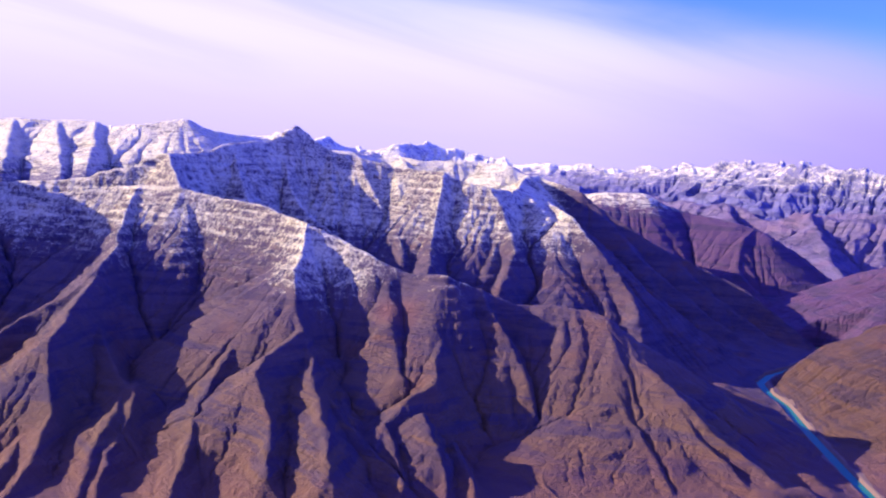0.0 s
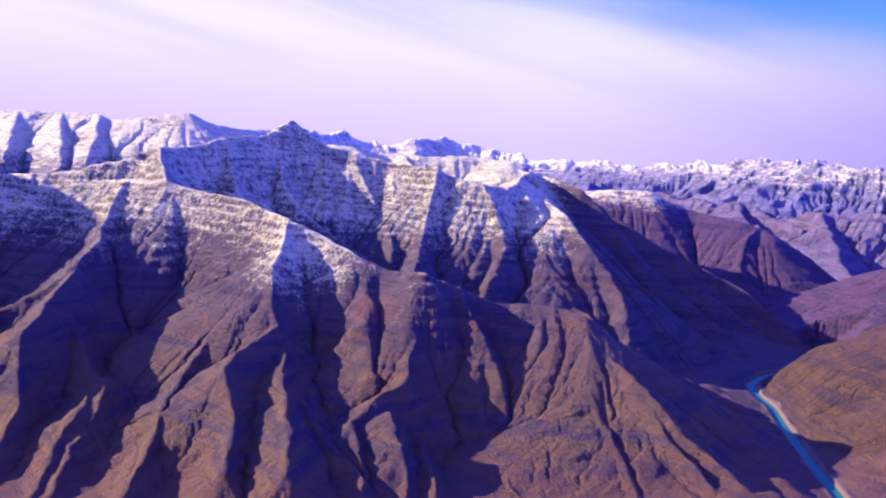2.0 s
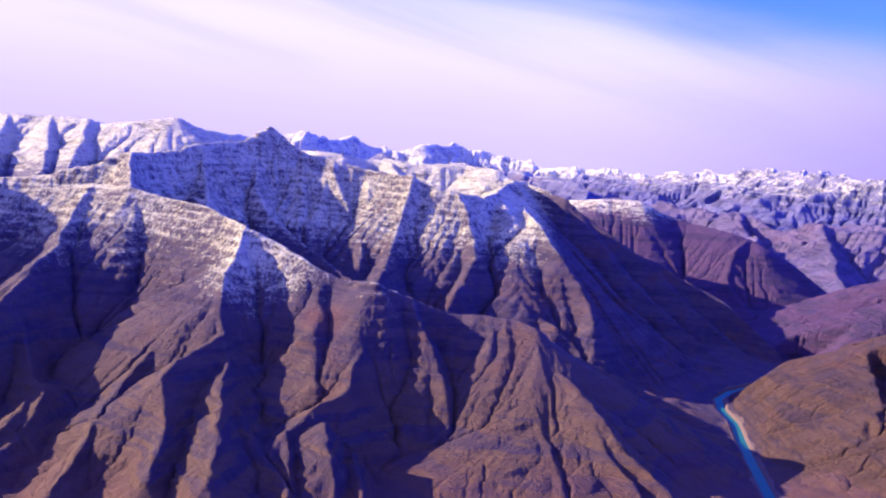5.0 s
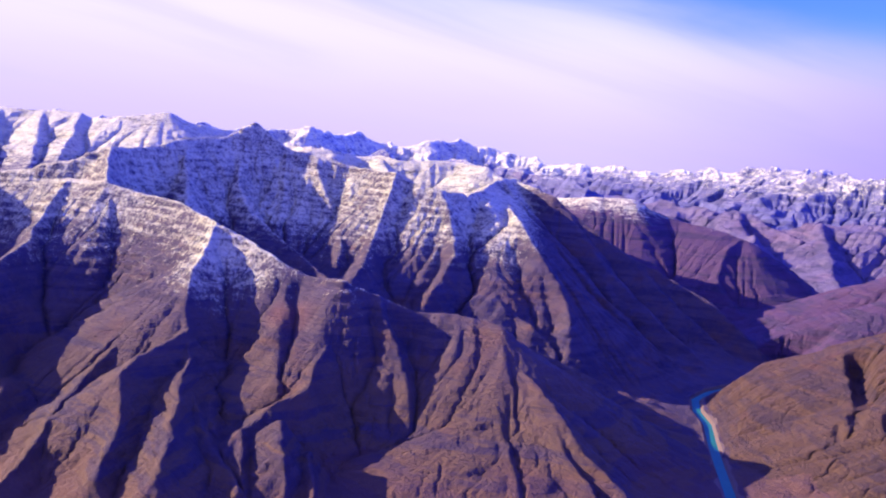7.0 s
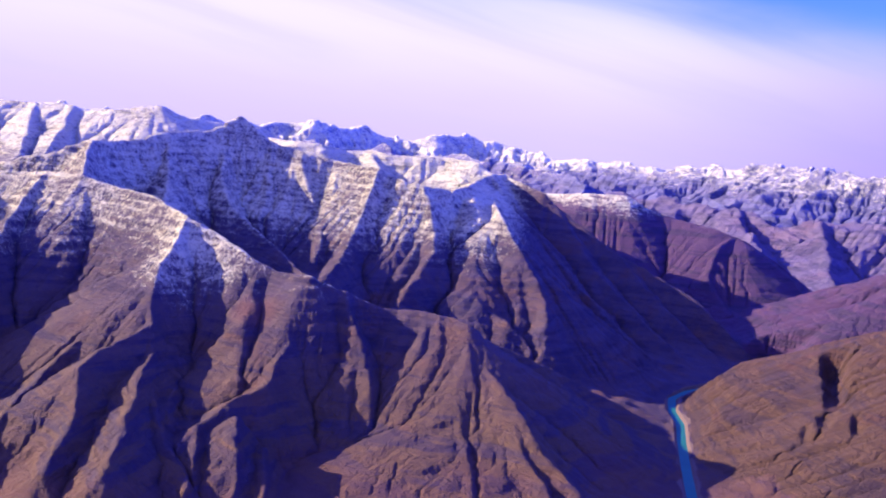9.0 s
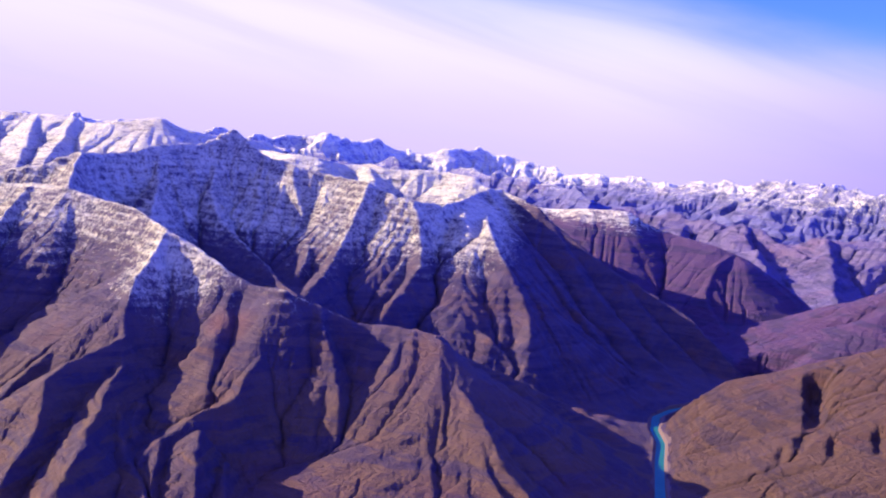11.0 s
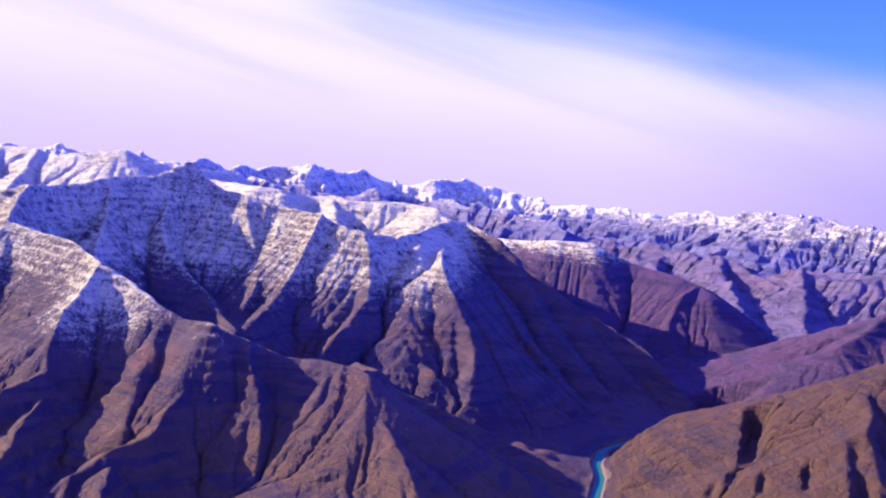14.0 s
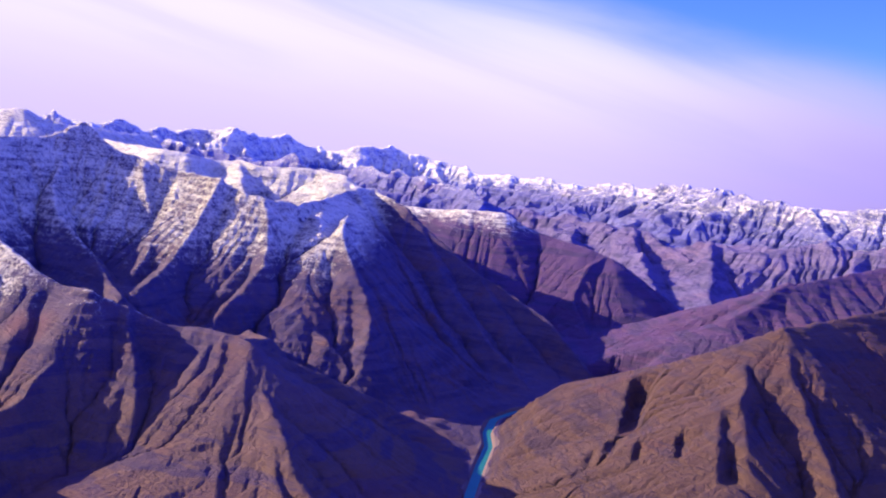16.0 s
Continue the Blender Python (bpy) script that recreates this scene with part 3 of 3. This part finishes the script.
def drain(Z, X, Y, rounds, strength):
    """Wear gullies into the land where water would gather."""
    rows, cols = Z.shape
    index = np.arange(rows * cols).reshape(rows, cols)
    shifts = [(-1, -1), (-1, 0), (-1, 1), (0, -1), (0, 1), (1, -1), (1, 0), (1, 1)]
    cell = (np.gradient(X, axis=1) * np.gradient(Y, axis=0)).ravel()
    # fill hollows from the rim inwards, level by level, so that the water runs on
    low, fine_step = Z.min(), 0.04
    level, done = Z.ravel().tolist(), bytearray(rows * cols)
    shelves = [[] for _ in range(int((Z.max() - low) / fine_step) + 400)]
    for i in np.concatenate((index[0], index[-1], index[1:-1, 0], index[1:-1, -1])).tolist():
        done[i] = 1
        shelves[int((level[i] - low) / fine_step)].append(i)
    inner = np.zeros(Z.shape, dtype=bool)
    inner[1:-1, 1:-1] = True
    inner = inner.ravel().tolist()
    around = [dj * cols + di for dj, di in shifts]
    count = rows * cols
    for number, shelf in enumerate(shelves):
        for i in shelf:
            high = level[i]
            for o in around:
                j = i + o
                if 0 <= j < count and not done[j] and inner[j]:
                    done[j] = 1
                    if level[j] <= high:
                        level[j] = high + 0.003
                    shelves[max(number, int((level[j] - low) / fine_step))].append(j)
    Z = np.array(level).reshape(rows, cols)
    for _ in range(rounds):
        drop = np.zeros(Z.shape)
        into = index.copy()
        for dj, di in shifts:
            a = (slice(max(0, -dj), rows - max(0, dj)), slice(max(0, -di), cols - max(0, di)))
            b = (slice(max(0, dj), rows - max(0, -dj)), slice(max(0, di), cols - max(0, -di)))
            s = (Z[a] - Z[b]) / np.hypot(X[a] - X[b], Y[a] - Y[b])
            better = s > drop[a]
            drop[a] = np.where(better, s, drop[a])
            into[a] = np.where(better, index[b], into[a])
        order = np.argsort(-Z, axis=None).tolist()
        to = into.ravel().tolist()
        water = cell.tolist()
        for i in order:
            r = to[i]
            if r != i:
                water[r] += water[i]
        water = np.array(water).reshape(Z.shape)
        scale = 1 + np.clip((Y - 1400) / 500, 0, 4)
        cut = strength * np.sqrt(np.minimum(water, 25000 * scale)) * drop
        cut *= np.clip((Z - 2) / 12, 0, 1)
        Z = Z - np.minimum(cut, 1.2 * scale)
        soft = Z.copy()
        soft[1:-1, 1:-1] = (Z[:-2, 1:-1] + Z[2:, 1:-1] + Z[1:-1, :-2] + Z[1:-1, 2:]) / 4
        Z = Z + 0.05 * (soft - Z)
    return Z


def finer(A):
    rows, cols = A.shape
    B = np.empty((2 * rows - 1, 2 * cols - 1))
    B[::2, ::2] = A
    B[1::2, ::2] = (A[:-1] + A[1:]) / 2
    B[:, 1::2] = (B[:, :-2:2] + B[:, 2::2]) / 2
    return B


ROWS_Y, COLS_X = 550, 530
ys = 385 * np.exp(np.linspace(0, math.log(4850 / 385), ROWS_Y))
us = np.linspace(0, 1, COLS_X)
U, Yc = np.meshgrid(us, ys)
Xc = (-0.60 * Yc - 60) + U * (1.17 * Yc + 340)
Zc, kinds, river_off = land(Xc, Yc)
Zc = drain(Zc, Xc, Yc, 14, 0.010 * (1 + 1.5 * np.clip((Yc - 1400) / 800, 0, 1)))
X, Y, Z = finer(Xc), finer(Yc), finer(Zc)
soft = Z.copy()
soft[1:-1, 1:-1] = (4 * Z[1:-1, 1:-1] + Z[:-2, 1:-1] + Z[2:, 1:-1] + Z[1:-1, :-2] + Z[1:-1, 2:]) / 8
Z = soft
off = finer(river_off)
scale = 1 + np.clip((Y - 1200) / 500, 0, 6)
slope = np.hypot(np.gradient(Z, axis=0) / np.gradient(Y, axis=0), np.gradient(Z, axis=1) / np.gradient(X, axis=1))
rough = np.clip((slope - 0.22) * 2.0, 0.12, 1.2) * np.clip((Z - 1) / 10, 0.0, 1.0)
crags = np.abs(layered(X / (11 * scale), Y / (11 * scale), 41, 1)) + 0.6 * np.abs(layered(X / (5 * scale), Y / (5 * scale), 42, 1))
Z = Z + scale * rough * np.where((X > 255) & (Y < 1460), 0.9, 1.0) * (0.25 - 0.65 * crags + 0.35 * layered(X / (3.4 * scale), Y / (3.4 * scale), 45, 1))
# beds of harder rock stand out as steps
tilted = Z + 0.03 * X + 5.0 * layered(X / 60, Y / 60, 51, 3)
bed = 6.5 * scale
steps = np.sin(2 * math.pi * tilted / bed) + 0.4 * np.sin(4 * math.pi * tilted / bed + 0.8)
Z = Z + rough * (0.80 + 0.40 * np.clip((Z - 95) / 25, 0, 1)) * scale * steps * np.clip(0.6 + 1.5 * layered(X / 45, Y / 45, 61, 2), 0, 1) * np.where((X > 255) & (Y < 1000) | (X > 150) & (Y > 1180) & (Y < 1460), 0.7, 1.0)
calm = ((X > 255) & (Y < 1000)) | ((X > 150) & (Y > 1180) & (Y < 1460))  # smoother slopes across the river
Z = drain(Z, X, Y, 8, np.where(calm, 0.014, 0.014) * (1 + 1.5 * np.clip((Y - 1400) / 800, 0, 1)))
# the river's bed
Z = np.where((off < 6.0) & (Y < 960), np.minimum(Z, -1.4 + 0.75 * np.clip(off - 1.5, 0, 5) ** 1.3), Z)

gy, gx = np.gradient(Z, axis=0), np.gradient(Z, axis=1)
px, py = np.gradient(X, axis=1), np.gradient(Y, axis=0)
shear = np.gradient(X, axis=0)
zx = gx / px
zy = (gy - zx * shear) / py
N = np.dstack((-zx, -zy, np.ones(Z.shape)))
N /= np.linalg.norm(N, axis=2, keepdims=True)
rows, cols = Z.shape
P = np.dstack((X, Y, Z)).reshape(-1, 3)
N = N.reshape(-1, 3)
grid = np.arange(rows * cols).reshape(rows, cols)
quads = np.stack((grid[:-1, :-1], grid[:-1, 1:], grid[1:, 1:], grid[1:, :-1]), axis=-1).reshape(-1, 4)


def part_number(kinds):
    """The part of each cell: 0 the valley, then one number for each part of each thing."""
    table, keys = np.zeros(1 + 40 * len(RIDGES), dtype=np.int32), [("ground", "ground")]
    for k, r in enumerate(RIDGES):
        for step in range(len(r[8])):
            key = (r[0], r[1], k, step // 2) if r[1] == "peak" else (r[0], r[1]) if r[1] in ("east_spur", "west_spur", "face_spur", "crag", "shoulder", "summit", "crest", "summit_wall") else (r[0], r[1], k)
            if key not in keys:
                keys.append(key)
            table[1 + 40 * k + step] = keys.index(key)
    return table[kinds], keys


def without_islands(A, rounds=5):
    """Give each part's stray cells, apart from its largest patch, to the part that surrounds them."""
    rows, cols = A.shape
    for _ in range(rounds):
        flat = A.ravel().tolist()
        seen = [-1] * len(flat)
        patches = []
        for start in range(len(flat)):
            if seen[start] >= 0:
                continue
            mark, me, todo, cells, rim = len(patches), flat[start], [start], [], {}
            seen[start] = mark
            while todo:
                i = todo.pop()
                cells.append(i)
                c = i % cols
                for j in ((i - 1) if c else -1, (i + 1) if c < cols - 1 else -1, i - cols, i + cols if i + cols < len(flat) else -1):
                    if j < 0:
                        continue
                    if flat[j] == me:
                        if seen[j] < 0:
                            seen[j] = mark
                            todo.append(j)
                    else:
                        rim[flat[j]] = rim.get(flat[j], 0) + 1
            patches.append((me, cells, rim))
        largest = {}
        for me, cells, rim in patches:
            largest[me] = max(largest.get(me, 0), len(cells))
        for me, cells, rim in patches:
            if rim and (len(cells) < largest[me] or len(cells) < 40):
                to = max(rim, key=rim.get)
                for i in cells:
                    flat[i] = to
        A = np.array(flat).reshape(rows, cols)
    return A


part_cells, PART_KEYS = part_number(kinds[:-1, :-1])
part_cells = without_islands(part_cells)
cell_kind = np.repeat(np.repeat(part_cells, 2, axis=0), 2, axis=1).ravel()


def piece_of_land(name, wanted, mat):
    """Those cells of the land as one mesh, with the land's own normals."""
    q = quads[wanted]
    used, inverse = np.unique(q, return_inverse=True)
    me = bpy.data.meshes.new(name)
    me.vertices.add(len(used))
    me.vertices.foreach_set("co", P[used].astype(np.float32).ravel())
    me.loops.add(q.size)
    me.loops.foreach_set("vertex_index", inverse.astype(np.int32).ravel())
    me.polygons.add(len(q))
    me.polygons.foreach_set("loop_start", np.arange(0, q.size, 4, dtype=np.int32))
    me.update(calc_edges=True)
    me.polygons.foreach_set("use_smooth", np.ones(len(q), dtype=bool))
    me.normals_split_custom_set_from_vertices(N[used].tolist())
    me.materials.append(mat)
    return new(name, me)


shore = (finer(river_off)[:-1, :-1] + 5 * layered(X[:-1, :-1] / 26, Y[:-1, :-1] / 26, 71, 2)).ravel() < 5.8
shore &= (Y[:-1, :-1].ravel() < 960)
tagged(piece_of_land("river_bank", (cell_kind == 0) & shore, BANK), "pale shingle banks along the river", "river bank", kind="structure")
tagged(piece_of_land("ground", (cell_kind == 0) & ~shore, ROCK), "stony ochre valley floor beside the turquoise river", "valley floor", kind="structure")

LOOKS = {"summit_wall": "banded rock wall dusted with snow", "crag": "ochre crag with bedded fluted cliffs", "flank": "steep rocky flank above the gorge", "shoulder": "snow-streaked rocky shoulder"}
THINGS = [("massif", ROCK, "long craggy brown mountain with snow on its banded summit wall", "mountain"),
          ("snow_peak", SNOWY, "broad snow-covered peak behind the craggy mountain", "mountain"),
          ("snow_dome", SNOWY, "smooth rounded snow ridge behind the summit wall", "snow ridge"),
          ("red_peak", PURPLE, "reddish brown peak with a light snow cap above the gorge", "mountain"),
          ("purple_slope", PURPLE, "purplish bare hillside across the river gorge", "hill"),
          ("river_bluff", BLUFF, "ochre bare hill with a dark cleft above the river", "hill"),
          ("snowy_range", HAZED_SNOW, "far range of snowy peaks on the skyline", "mountain range"),
          ("jagged_range", HAZED_ROCK, "far jagged range with patches of snow", "mountain range"),
          ("blue_range", HAZED_ROCK, "dark ridge in front of the snowy skyline", "mountain range"),
          ("bare_range", HAZED_BARE, "bare brown ridges beyond the river gorge", "mountain range")]
PART_NAMES = {"east_spur": "spur", "west_spur": "spur", "face_spur": "spur"}
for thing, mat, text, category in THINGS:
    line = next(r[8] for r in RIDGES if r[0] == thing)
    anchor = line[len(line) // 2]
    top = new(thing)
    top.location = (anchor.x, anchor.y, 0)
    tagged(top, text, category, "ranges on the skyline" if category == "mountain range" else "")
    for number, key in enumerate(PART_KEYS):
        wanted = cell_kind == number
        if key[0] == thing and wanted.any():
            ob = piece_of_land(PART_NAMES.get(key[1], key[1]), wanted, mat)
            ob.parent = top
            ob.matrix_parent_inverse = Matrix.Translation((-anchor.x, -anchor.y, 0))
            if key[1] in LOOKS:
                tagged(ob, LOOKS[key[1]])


def ribbon(name, line, half, z, mat, seed, wobble):
    """A winding strip along the valley."""
    dense = []
    for k in range(len(line) - 1):
        p0, p1, p2, p3 = (Vector(line[min(max(k + o, 0), len(line) - 1)]) for o in (-1, 0, 1, 2))
        for i in range(14):
            t = i / 14
            dense.append(0.5 * (2 * p1 + (p2 - p0) * t + (2 * p0 - 5 * p1 + 4 * p2 - p3) * t * t + (3 * p1 - p0 - 3 * p2 + p3) * t ** 3))
    bm = bmesh.new()
    prev = None
    for k, p in enumerate(dense):
        q = dense[min(k + 1, len(dense) - 1)] - dense[max(k - 1, 0)]
        side = Vector((q.y, -q.x)).normalized()
        w = [half * (1 + wobble * noise.noise((k * 0.13, s * 9.0, seed))) for s in (0, 1)]
        row = [bm.verts.new((*(p + side * f), z)) for f in (-w[0], -w[0] * 0.5, 0, w[1] * 0.5, w[1])]
        if prev:
            for a, b, c, d in zip(prev, prev[1:], row[1:], row):
                bm.faces.new((a, b, c, d))
        prev = row
    me = bpy.data.meshes.new(name)
    bm.to_mesh(me)
    bm.free()
    me.materials.append(mat)
    ob = new(name, me)
    return ob


river = tagged(ribbon("river", RIVER, 4.6, 0.0, WATER, 1.0, 0.0), "narrow turquoise river winding through the gorge", "river", kind="structure")

# the wide ground round and under the land, out to the horizon
bm = bmesh.new()
me = bpy.data.meshes.new("lowland")
ext = [(-6000, -4000), (6000, -4000), (6000, 4900), (-6000, 4900)]
bm_verts = [bm.verts.new((x, y, -6.0)) for x, y in ext]
bm.faces.new(bm_verts)
bm.to_mesh(me)
bm.free()
me.materials.append(GRAVEL)
tagged(new("lowland", me), "bare stony lowland round the mountains", "ground", kind="structure")
